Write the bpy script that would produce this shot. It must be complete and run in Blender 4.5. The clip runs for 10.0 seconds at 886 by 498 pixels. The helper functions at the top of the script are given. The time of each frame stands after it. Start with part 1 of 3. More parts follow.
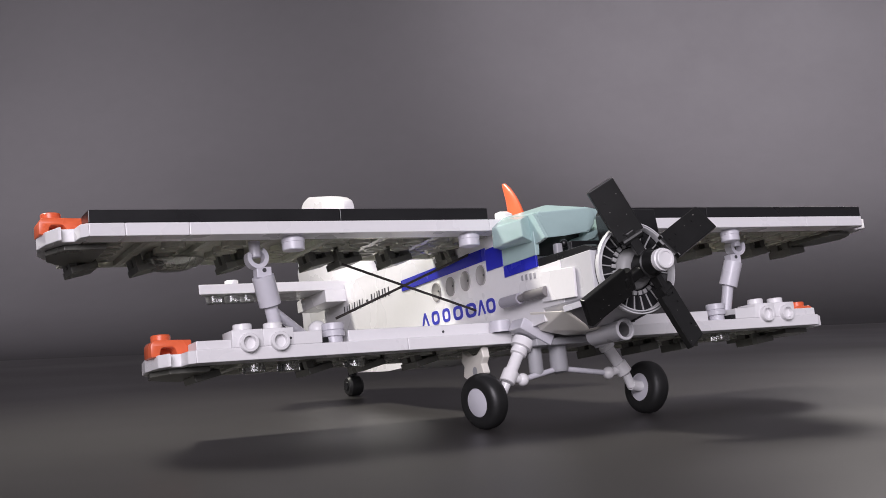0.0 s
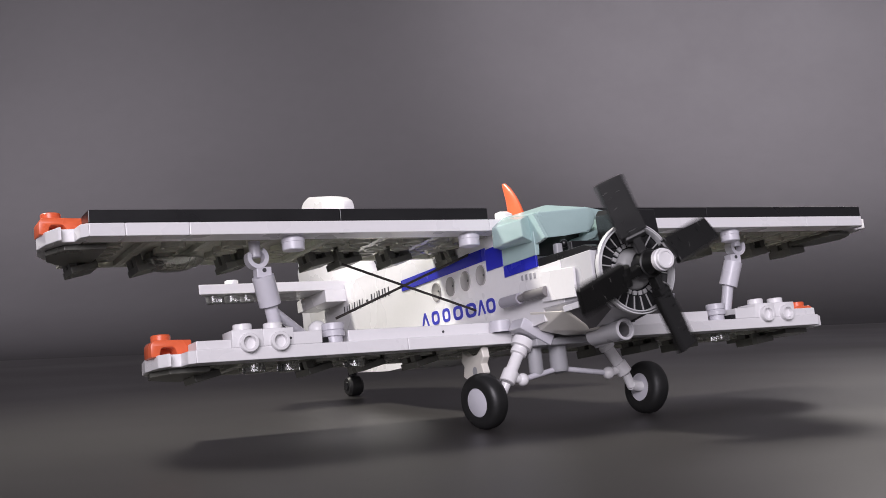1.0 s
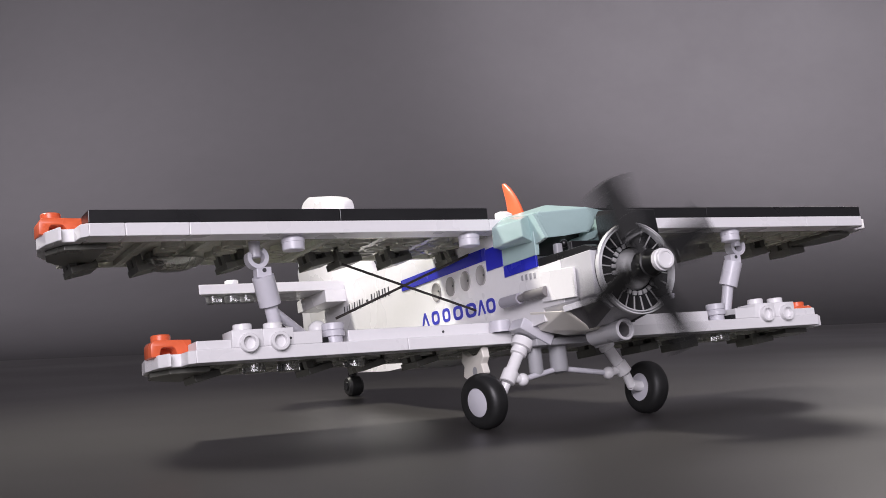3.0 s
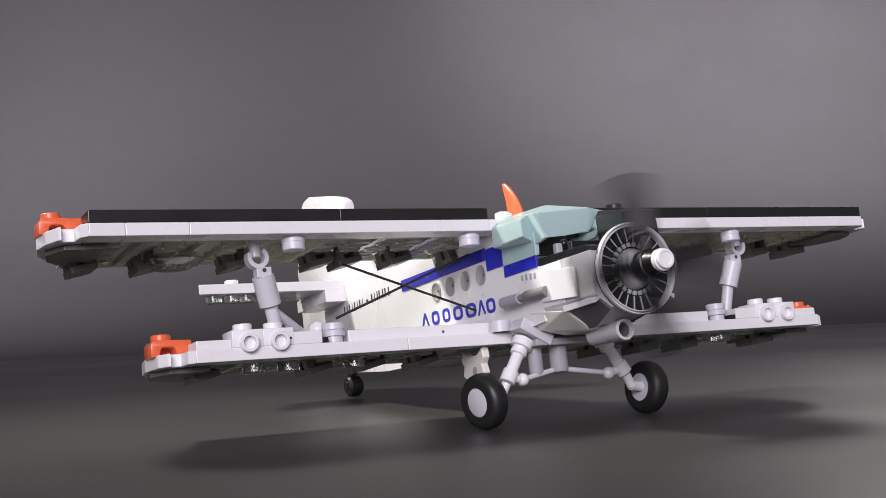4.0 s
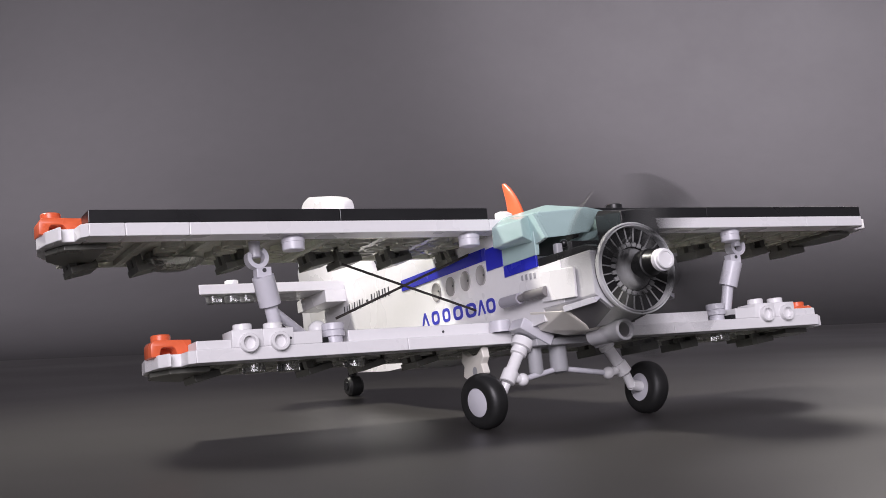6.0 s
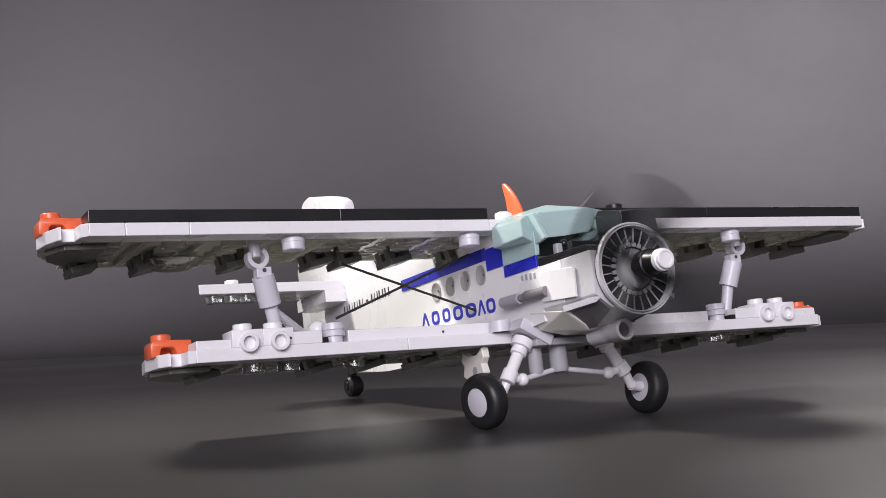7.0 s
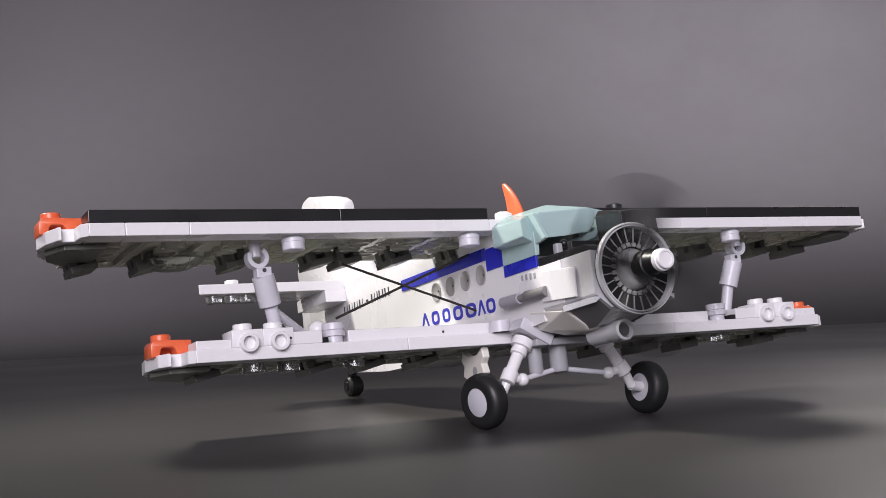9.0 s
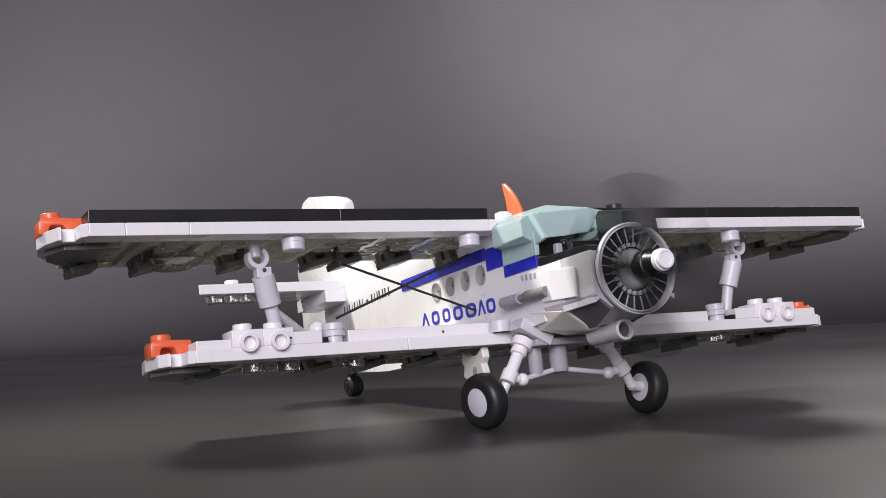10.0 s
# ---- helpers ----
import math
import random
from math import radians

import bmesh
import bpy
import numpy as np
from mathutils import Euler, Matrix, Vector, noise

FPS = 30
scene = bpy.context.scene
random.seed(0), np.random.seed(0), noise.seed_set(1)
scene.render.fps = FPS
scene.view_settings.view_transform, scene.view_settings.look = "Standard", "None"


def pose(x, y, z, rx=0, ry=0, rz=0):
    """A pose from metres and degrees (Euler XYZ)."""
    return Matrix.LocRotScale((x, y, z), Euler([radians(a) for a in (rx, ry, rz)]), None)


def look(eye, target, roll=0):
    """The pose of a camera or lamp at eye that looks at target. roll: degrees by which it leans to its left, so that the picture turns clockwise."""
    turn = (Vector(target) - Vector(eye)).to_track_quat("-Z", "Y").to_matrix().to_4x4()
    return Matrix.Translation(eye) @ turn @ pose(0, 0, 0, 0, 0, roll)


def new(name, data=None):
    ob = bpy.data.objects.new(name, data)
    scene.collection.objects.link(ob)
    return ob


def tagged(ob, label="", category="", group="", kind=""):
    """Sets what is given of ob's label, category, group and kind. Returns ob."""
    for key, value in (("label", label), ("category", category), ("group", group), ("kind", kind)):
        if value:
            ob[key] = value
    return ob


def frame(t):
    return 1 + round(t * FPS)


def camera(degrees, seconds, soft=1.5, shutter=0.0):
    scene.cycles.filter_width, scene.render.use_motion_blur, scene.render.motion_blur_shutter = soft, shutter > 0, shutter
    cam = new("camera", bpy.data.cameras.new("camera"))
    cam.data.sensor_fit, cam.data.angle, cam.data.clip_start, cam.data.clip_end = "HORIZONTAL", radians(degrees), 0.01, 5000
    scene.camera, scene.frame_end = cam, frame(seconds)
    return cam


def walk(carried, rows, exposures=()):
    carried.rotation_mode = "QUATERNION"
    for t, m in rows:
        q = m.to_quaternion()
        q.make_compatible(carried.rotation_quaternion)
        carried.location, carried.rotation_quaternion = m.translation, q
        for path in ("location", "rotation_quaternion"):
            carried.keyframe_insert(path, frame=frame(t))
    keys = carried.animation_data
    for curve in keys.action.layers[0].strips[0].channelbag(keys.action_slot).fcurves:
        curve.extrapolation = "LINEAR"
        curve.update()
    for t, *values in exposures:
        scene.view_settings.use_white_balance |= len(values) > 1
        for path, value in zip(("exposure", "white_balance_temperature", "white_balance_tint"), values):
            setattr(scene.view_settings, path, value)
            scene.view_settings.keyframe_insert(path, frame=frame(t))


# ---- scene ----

MM = 0.001


def v3(x, y, z):
    return Vector((x * MM, y * MM, z * MM))


# ---- camera: stands still on the table, a little above its top ----
cam = camera(39.356, 10.0, soft=0.85, shutter=0.6)
CAM = look(v3(-185.52, -294.91, 34.24), v3(-46.36, -29.44, 46.83), -2.4865)
walk(cam, [(0.0, CAM), (10.0, CAM)], [(0.0, -0.08), (1.5, -0.06), (3.0, 0.0), (10.0, 0.0)])

# ---- light: a dim room and studio lamps out of view ----
world = bpy.data.worlds.new("room")
scene.world = world
world.use_nodes = True
world.node_tree.nodes["Background"].inputs[0].default_value = (0.82, 0.77, 0.86, 1)
world.node_tree.nodes["Background"].inputs[1].default_value = 0.23


def area_lamp(name, eye, target, size_x, size_y, watts, colour=(1, 1, 1), spread=180):
    data = bpy.data.lights.new(name, "AREA")
    data.shape, data.size, data.size_y = "RECTANGLE", size_x, size_y
    data.energy, data.color, data.spread = watts, colour, radians(spread)
    ob = new(name, data)
    ob.matrix_world = look(eye, target)
    return ob


def spot_lamp(name, eye, target, degrees, blend, watts, colour=(1, 1, 1), radius=0.05):
    data = bpy.data.lights.new(name, "SPOT")
    data.spot_size, data.spot_blend, data.shadow_soft_size = radians(degrees), blend, radius
    data.energy, data.color = watts, colour
    ob = new(name, data)
    ob.matrix_world = look(eye, target)
    return ob


area_lamp("overhead_lamp", (-0.35, 0.46, 0.64), (0.02, 0.01, 0.0), 0.15, 0.12, 0.39, (1.0, 0.96, 0.88), 30)
area_lamp("side_lamp", (0.80, 0.60, 0.45), (0.05, -0.10, 0.0), 0.14, 0.10, 0.011, (1.0, 0.94, 0.92), 27)
area_lamp("front_lamp", (-0.60, -1.00, 0.51), (0.10, 0.04, 0.09), 0.85, 0.55, 2.4, (0.99, 0.93, 1.03), 60)
area_lamp("backdrop_lamp", (0.58, 0.27, 0.72), (0.98, 1.08, 0.28), 0.40, 0.25, 4.1, (1.0, 0.93, 1.04), 80)
area_lamp("backdrop_lamp_far", (-0.34, 0.70, 0.64), (0.24, 1.48, 0.15), 0.40, 0.25, 3.75, (1.0, 0.93, 1.04), 80)
spot_lamp("backdrop_spot", (0.75, 0.30, 1.10), (1.12, 0.99, 0.52), 68, 0.40, 34, (1.0, 0.93, 1.04), 0.08)


# ---- materials ----
def shader(name, colour, rough=0.3, metal=0.0, grain=0.02, scale=900.0, bump=0.02, coat=0.0, transmission=0.0, wear=0.03):
    m = bpy.data.materials.new(name)
    m.use_nodes = True
    n, l = m.node_tree.nodes, m.node_tree.links
    b = n["Principled BSDF"]
    b.inputs["Metallic"].default_value = metal
    b.inputs["Coat Weight"].default_value = coat
    b.inputs["Coat Roughness"].default_value = 0.12
    b.inputs["Transmission Weight"].default_value = transmission
    at = n.new("ShaderNodeTexCoord")
    fine, broad = n.new("ShaderNodeTexNoise"), n.new("ShaderNodeTexNoise")
    fine.inputs["Scale"].default_value, fine.inputs["Detail"].default_value = scale, 4
    broad.inputs["Scale"].default_value, broad.inputs["Detail"].default_value = scale * 0.06, 3
    for x in (fine, broad):
        l.new(at.outputs["Object"], x.inputs["Vector"])
    add = n.new("ShaderNodeMath")
    add.operation = "ADD"
    l.new(fine.outputs["Fac"], add.inputs[0])
    l.new(broad.outputs["Fac"], add.inputs[1])
    value = n.new("ShaderNodeMapRange")
    value.inputs["From Min"].default_value, value.inputs["From Max"].default_value = 0.6, 1.4
    value.inputs["To Min"].default_value, value.inputs["To Max"].default_value = 1 - grain, 1 + grain
    l.new(add.outputs[0], value.inputs["Value"])
    info = n.new("ShaderNodeObjectInfo")
    shade = n.new("ShaderNodeMapRange")
    shade.inputs["To Min"].default_value, shade.inputs["To Max"].default_value = 1 - wear, 1 + wear
    l.new(info.outputs["Random"], shade.inputs["Value"])
    both = n.new("ShaderNodeMath")
    both.operation = "MULTIPLY"
    l.new(value.outputs["Result"], both.inputs[0])
    l.new(shade.outputs["Result"], both.inputs[1])
    mix = n.new("ShaderNodeVectorMath")
    mix.operation = "SCALE"
    mix.inputs[0].default_value = colour
    l.new(both.outputs[0], mix.inputs["Scale"])
    l.new(mix.outputs[0], b.inputs["Base Color"])
    gloss = n.new("ShaderNodeMapRange")
    gloss.inputs["From Min"].default_value, gloss.inputs["From Max"].default_value = 0.3, 0.7
    gloss.inputs["To Min"].default_value, gloss.inputs["To Max"].default_value = rough * 0.8, rough * 1.25
    l.new(broad.outputs["Fac"], gloss.inputs["Value"])
    l.new(gloss.outputs["Result"], b.inputs["Roughness"])
    if bump:
        bp = n.new("ShaderNodeBump")
        bp.inputs["Strength"].default_value, bp.inputs["Distance"].default_value = bump, 0.0002
        l.new(fine.outputs["Fac"], bp.inputs["Height"])
        l.new(bp.outputs["Normal"], b.inputs["Normal"])
    return m


WHITE = shader("white_plastic", (0.79, 0.78, 0.79), 0.28)
PEARL = shader("light_grey_plastic", (0.60, 0.59, 0.64), 0.30)
GREY = shader("mid_grey_plastic", (0.37, 0.37, 0.39), 0.32)
CREAM = shader("ivory_plastic", (0.80, 0.77, 0.70), 0.30)
BLACK = shader("black_plastic", (0.012, 0.012, 0.013), 0.30, grain=0.2)
BLADE = shader("black_blade_plastic", (0.007, 0.007, 0.007), 0.34, grain=0.3)
SPECK = shader("pale_speck", (0.24, 0.235, 0.22), 0.8)
RUBBER = shader("black_rubber", (0.012, 0.012, 0.012), 0.48, grain=0.15, bump=0.2)
ORANGE = shader("orange_plastic", (0.80, 0.145, 0.055), 0.28)
BLUE = shader("deep_blue_plastic", (0.015, 0.02, 0.42), 0.25)
AQUA = shader("pale_aqua_plastic", (0.385, 0.52, 0.51), 0.22)
SMOKE = shader("smoky_clear_plastic", (0.60, 0.60, 0.52), 0.18, grain=0.15, transmission=0.25)
CLEAR = shader("clear_plastic", (0.70, 0.71, 0.70), 0.05, transmission=0.95, bump=0.02)
# colour holds the shade under the cowling and inside the intake pipe
SHADE_GREY = shader("shade_grey_plastic", (0.17, 0.165, 0.17), 0.35)
COWL_GREY = shader("cowl_grey_plastic", (0.56, 0.555, 0.575), 0.30)
CONE = shader("dull_grey_plastic", (0.30, 0.30, 0.30), 0.45)
RIM = shader("bright_silver_plastic", (0.66, 0.66, 0.67), 0.4, metal=0.1)
SILVER = shader("silver_painted_plastic", (0.44, 0.44, 0.44), 0.5, metal=0.25)
INK_BLUE = shader("blue_ink", (0.04, 0.045, 0.42), 0.4)
# ink of the markings; also paints the shade of the small pin holes
INK_BLACK = shader("black_ink", (0.05, 0.05, 0.055), 0.45)
WINDOW = shader("grey_window_tint", (0.36, 0.35, 0.34), 0.15)
THREAD = shader("black_elastic_thread", (0.020, 0.016, 0.015), 0.7, grain=0.25, scale=3000)
OLIVE = shader("dark_olive_plastic", (0.11, 0.11, 0.095), 0.3, grain=0.15)
TUBE = shader("pale_clear_plastic", (0.62, 0.62, 0.55), 0.10, grain=0.1, transmission=0.35)
PIPE_GREY = shader("lavender_grey_plastic", (0.34, 0.33, 0.37), 0.35)
DARK_PIPE = shader("brownish_grey_plastic", (0.20, 0.19, 0.19), 0.35)
TABLE = shader("dark_grey_satin_board", (0.033, 0.0305, 0.0295), 0.40, grain=0.10, scale=60.0, bump=0.015)
PAPER = shader("dark_grey_paper", (0.046, 0.0438, 0.0446), 0.7, grain=0.06, scale=60.0, bump=0.02)


# ---- mesh helpers (millimetres in the model's own space) ----
def part(name, bm, material, parent, label="", smooth=False):
    bmesh.ops.recalc_face_normals(bm, faces=bm.faces)
    for v in bm.verts:
        v.co *= MM
    me = bpy.data.meshes.new(name)
    bm.to_mesh(me)
    bm.free()
    me.materials.append(material)
    if smooth:
        for p in me.polygons:
            p.use_smooth = True
        me.set_sharp_from_angle(angle=radians(35))
    ob = new(name, me)
    ob.parent = parent
    if label:
        ob["label"] = label
    return ob


def box(x0, x1, y0, y1, z0, z1, bevel=0.25, bm=None):
    out = bm or bmesh.new()
    m = Matrix.Translation(((x0 + x1) / 2, (y0 + y1) / 2, (z0 + z1) / 2)) @ Matrix.Diagonal((x1 - x0, y1 - y0, z1 - z0, 1))
    made = bmesh.ops.create_cube(out, size=1, matrix=m)
    if bevel:
        edges = {e for v in made["verts"] for e in v.link_edges}
        bmesh.ops.bevel(out, geom=list(edges), offset=bevel, segments=2, profile=0.5, affect="EDGES")
    return out


def rod(a, b, r0, r1=None, bm=None, n=24, caps=True):
    out = bm or bmesh.new()
    a, b = Vector(a), Vector(b)
    m = Matrix.Translation((a + b) / 2) @ (b - a).to_track_quat("Z", "Y").to_matrix().to_4x4()
    bmesh.ops.create_cone(out, cap_ends=caps, cap_tris=False, segments=n, radius1=r0, radius2=r0 if r1 is None else r1, depth=(b - a).length, matrix=m)
    return out


def lathe(profile, base, axis, n=40, bm=None):
    """A turned body: profile of (along, radius) round the axis through base."""
    out = bm or bmesh.new()
    m = Matrix.Translation(base) @ Vector(axis).to_track_quat("Z", "Y").to_matrix().to_4x4()
    rings = []
    for h, r in profile:
        rings.append([out.verts.new(m @ Vector((max(r, 1e-3) * math.cos(2 * math.pi * k / n), max(r, 1e-3) * math.sin(2 * math.pi * k / n), h))) for k in range(n)])
    for r0, r1 in zip(rings, rings[1:]):
        for k in range(n):
            out.faces.new((r0[k], r0[(k + 1) % n], r1[(k + 1) % n], r1[k]))
    return out


def ball(c, r, bm=None, n=20):
    out = bm or bmesh.new()
    bmesh.ops.create_uvsphere(out, u_segments=n, v_segments=n // 2 + 2, radius=r, matrix=Matrix.Translation(c))
    return out


def slab(points, low, high, axis="z", bevel=0.25, bm=None):
    """A plate of the outline points, thick from low to high along the axis."""
    out = bm or bmesh.new()
    put = {"z": lambda p, h: (p[0], p[1], h), "x": lambda p, h: (h, p[0], p[1]), "y": lambda p, h: (p[0], h, p[1])}[axis]
    a = [out.verts.new(put(p, low)) for p in points]
    b = [out.verts.new(put(p, high)) for p in points]
    faces = [out.faces.new(a), out.faces.new(b)]
    for k in range(len(points)):
        j = (k + 1) % len(points)
        faces.append(out.faces.new((a[k], a[j], b[j], b[k])))
    bmesh.ops.recalc_face_normals(out, faces=faces)
    if bevel:
        edges = {e for f in faces for e in f.edges}
        bmesh.ops.bevel(out, geom=list(edges), offset=bevel, segments=2, profile=0.5, affect="EDGES")
    return out


def hull(points, bevel=0.3, bm=None):
    out = bm or bmesh.new()
    vs = [out.verts.new(p) for p in points]
    bmesh.ops.convex_hull(out, input=vs)
    bmesh.ops.dissolve_limit(out, angle_limit=radians(1), verts=out.verts, edges=out.edges)
    if bevel:
        bmesh.ops.bevel(out, geom=list(out.edges), offset=bevel, segments=2, profile=0.5, affect="EDGES")
    return out


def stud(x, y, z, axis=(0, 0, 1), hollow=False, bm=None):
    if hollow:
        return lathe([(0, 2.4), (1.5, 2.4), (1.7, 2.25), (1.7, 1.7), (1.6, 1.6), (0.3, 1.6), (0.3, 0)], (x, y, z), axis, 28, bm)
    return lathe([(0, 2.4), (1.5, 2.4), (1.7, 2.2), (1.7, 0)], (x, y, z), axis, 28, bm)


# ---- the setting ----
def sheet(name, line, label, category, material):
    """A stretch of dark paper, wide across the view, along a line of (away, up)."""
    bm = bmesh.new()
    turn = Matrix.Rotation(radians(-28), 3, "Z")
    rows = [[bm.verts.new(turn @ Vector((x, y, z))) for x in (-1300, -600, 0, 600, 1300)] for y, z in line]
    for a, b in zip(rows, rows[1:]):
        for k in range(4):
            bm.faces.new((a[k], a[k + 1], b[k + 1], b[k]))
    ob = part(name, bm, material, None, smooth=True)
    return tagged(ob, label, category, kind="structure")


sheet("ground", [(-900, 0), (-450, 0), (0, 0), (350, 0), (700, 0)], "dark grey satin board on the table top", "ground", TABLE)
sheet("backdrop", [(700 + 700 * math.sin(a), 700 - 700 * math.cos(a)) for a in (math.pi / 2 * k / 28 for k in range(29))] + [(1400, 1000), (1400, 1400)], "dark grey paper backdrop swept up from the table", "backdrop", PAPER)

# ---- the model biplane ----
PITCH = 7.63
plane = new("model_biplane")
plane.matrix_world = pose(0, 0, 0.0530, -PITCH, 0, 0)
plane.empty_display_size = 0.02
tagged(plane, "white brick-built toy biplane, blue stripe, black propeller, on dark paper", "toy plane")


TEETH = (120.6, 103.8, 79.8, 55.4, 46.8, 31.0, 11.4)


def wing(xc, front, z, chord, name, teeth, white_seams, tip_y, ty=23, drop=3.4):
    """A wing of white edge plates round an olive smoky underside with ribs, tubes and clip plates."""
    w = part(name, box(-xc + 2, xc - 2, front + 8.1, front + chord, z + 2.6, z + 3.15, 0), WHITE, plane, "white plastic wing with a smoky olive underside")
    xs = [-xc, *white_seams, xc]
    for a, b in zip(xs, xs[1:]):
        part("edge_plate", box(a + 0.04, b - 0.04, front, front + 8, z, z + 3.2, 0.2), WHITE, w)
    # ribbed plates behind the edge
    x = -xc + 0.2
    while x < xc - 8:
        e = min(x + 16, xc - 0.2)
        bm = box(x + 0.05, e - 0.05, front + 8.1, front + chord, z + 1.5, z + 2.55, 0.1)
        for a, b, c, d in ((x + 0.05, x + 1.3, front + 8.1, front + chord), (e - 1.3, e - 0.05, front + 8.1, front + chord), (x + 1.3, e - 1.3, front + chord - 1.3, front + chord), (x + 1.3, e - 1.3, front + 8.1, front + 9.4)):
            box(a, b, c, d, z + 0.05, z + 1.55, 0, bm)
        part("rib_plate", bm, SMOKE, w)
        for y in (front + 16, front + 24, front + 32):
            if abs(x + 8) > 12 and y < front + chord - 5:
                for dx in ((-4, 4) if -64 < x < -12 else (0,)):
                    part("tube", lathe([(0, 3.15), (1.5, 3.15), (1.5, 2.55), (0, 2.55), (0, 3.15)], ((x + e) / 2 + dx, y, z - 0.25), (0, 0, 1), 20), TUBE if dx else SMOKE, w, smooth=True)
        x += 16
    for side in (-1, 1):
        pts = [(0.04, 0), (1.7, 1.9), (2.1, 6.6), (5.0, 7.2), (5.5, 4.4), (6.2, 4.9), (8.2, 10.2 * tip_y), (9.2, 17), (7.6, 26), (0.04, chord - 3)]
        part("tip_plate", slab([(side * (xc + a * (1.0 if tip_y == 1 else 0.9)), front + b) for a, b in pts], z, z + 3.2, bevel=0.2), WHITE, w, "white wedge tip plate with a notch")
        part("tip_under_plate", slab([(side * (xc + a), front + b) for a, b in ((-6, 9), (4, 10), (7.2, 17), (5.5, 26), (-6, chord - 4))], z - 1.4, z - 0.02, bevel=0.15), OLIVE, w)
        for x in teeth:
            bm = box(side * x - 3.5, side * x + 3.5, front + ty + 4.5, front + ty + 15, z - drop - 0.6 * (side > 0), z - drop + 1.8, 0.2)
            for k in (-2.4, 2.4):
                box(side * x + k - 1.0, side * x + k + 1.0, front + ty + 5, front + ty + 8, z - drop + 1.7, z + 1.5, 0.2, bm)
                box(side * x + k - 1.0, side * x + k + 1.0, front + ty + 10, front + ty + 14, z - drop + 1.7, z + 1.5, 0.2, bm)
            bmesh.ops.rotate(bm, verts=bm.verts, cent=(side * x, front + ty + 8, z), matrix=Matrix.Rotation(radians(-13 if side < 0 else -7), 3, "Y"))
            part("clip_plate", bm, OLIVE, w, "dark clip plate under the wing")
    return w


def orange_clip(x, y, z, side, parent):
    """An arched clip piece with a stud on top, open at the front."""
    arch = [(-4.9, -0.4), (-4.9, 2.6), (-4.4, 3.5), (-3.6, 3.9), (5.4, 3.6), (5.2, 0), (1.6, 0), (1.2, 1.5), (0.6, 2.0), (-1.8, 2.0), (-2.4, 1.5), (-2.7, -0.4)]
    bm = slab([(side * a, b) for a, b in arch], -3.6, 3.4, "y", 0.35)
    x0, x1 = sorted((side * -2.6, side * 1.5))
    box(x0, x1, 1.8, 3.2, -0.3, 2.2, 0, bm)
    lathe([(0, 2.45), (1.5, 2.45), (1.75, 2.25), (1.8, 0)], (side * -1.4, 0, 3.6), (0, 0, 1), 28, bm)
    for v in bm.verts:
        v.co += Vector((x, y, z))
    part("tip_light", bm, ORANGE, parent, "bright orange tip piece", smooth=True)


UP = wing(124.25, 0.0, 0.0, 44, "upper_wing", TEETH, [-115.7, -100.1, -16, 16, 34, 100.1], 1.0)
for a, b in ((-124.25, -60.25), (-60.2, -16.2), (16.2, 60.2), (60.25, 124.25)):
    part("edge_tile", box(a + 0.03, b - 0.03, 0.1, 8, 3.22, 6.4, 0.2), BLACK, UP, "black tile along the front edge")
LOW = wing(100.4, 1.5, -31.2, 42, "lower_wing", (93, 62, 46.5, 30), [-43.6, -12.2, 12.2, 43.6], 0.75, 13, 2.6)
for side in (-1, 1):
    orange_clip(side * 128.7, 15.0, 3.2, -side, UP)
    orange_clip(-104.2 if side < 0 else 102.0, 13.5, -28.0, -side, LOW)
    # raised row on the lower wing
    a, b = sorted((side * 12.2, side * 59.1))
    part("top_tile", box(a, b, 4.5, 12.5, -27.98, -24.8, 0.2), WHITE, LOW)
    a, b = sorted((side * 67.5, side * 76))
    part("top_tile", box(a, b, 1.6, 9.5, -27.98, -24.8, 0.2), WHITE, LOW)
    for x in (79.1, 87.1):
        bm = box(side * x - 4, side * x + 4, 1.52, 9.4, -27.98, -23.6, 0.2)
        stud(side * x, 5.5, -23.6, (0, 0, 1), False, bm)
        stud(side * x, 1.6, -27.0, (0, -1, 0), True, bm)
        part("side_stud_brick", bm, WHITE, LOW, "white brick with a hollow stud on its front", smooth=True)
    a, b = sorted((side * 91.2, side * 100))
    part("top_tile", box(a, b, 2.2, 9.5, -27.98, -25.8, 0.2), WHITE, LOW)

# small black discs painted for the shade of pin holes on the lower wing
for x, y, z in ((-76.0, 1.55, -26.3), (-31.5, 4.45, -26.6), (31.5, 4.45, -26.6)):
    part("pin_mark", rod((x, y + 0.1, z), (x, y - 0.08, z), 0.35, n=12), INK_BLACK, LOW)

# round plates on the wings
for side in (-1, 1):
    for x, y in ((72.0, 4.5), (20.8, 4.0)):
        part("round_plate", lathe([(0, 2.4), (0.5, 2.6), (0.6, 3.0), (1.5, 3.0), (1.6, 2.9), (3.4, 2.9), (3.6, 2.7), (3.6, 0)], (side * x, y, 0.0), (0, 0, -1), 32), PEARL, UP, "light grey round plate", smooth=True)
    part("round_plate", lathe([(0, 2.3), (1.7, 2.3), (1.8, 2.9), (3.2, 2.95), (3.3, 2.7), (3.5, 2.95), (5.0, 2.9), (5.2, 2.7), (5.2, 0)], (side * 62.9, 5.2, -28.0), (0, 0, 1), 32), PEARL, LOW, "light grey round plate", smooth=True)
    # black fill put in for the shade of the narrow gap
    a, b = sorted((side * 65.7, side * 67.4))
    part("slot", box(a, b, 1.9, 8.5, -27.98, -26.6, 0.1), BLACK, LOW, "black fill for the shade in the gap beside the round plate")


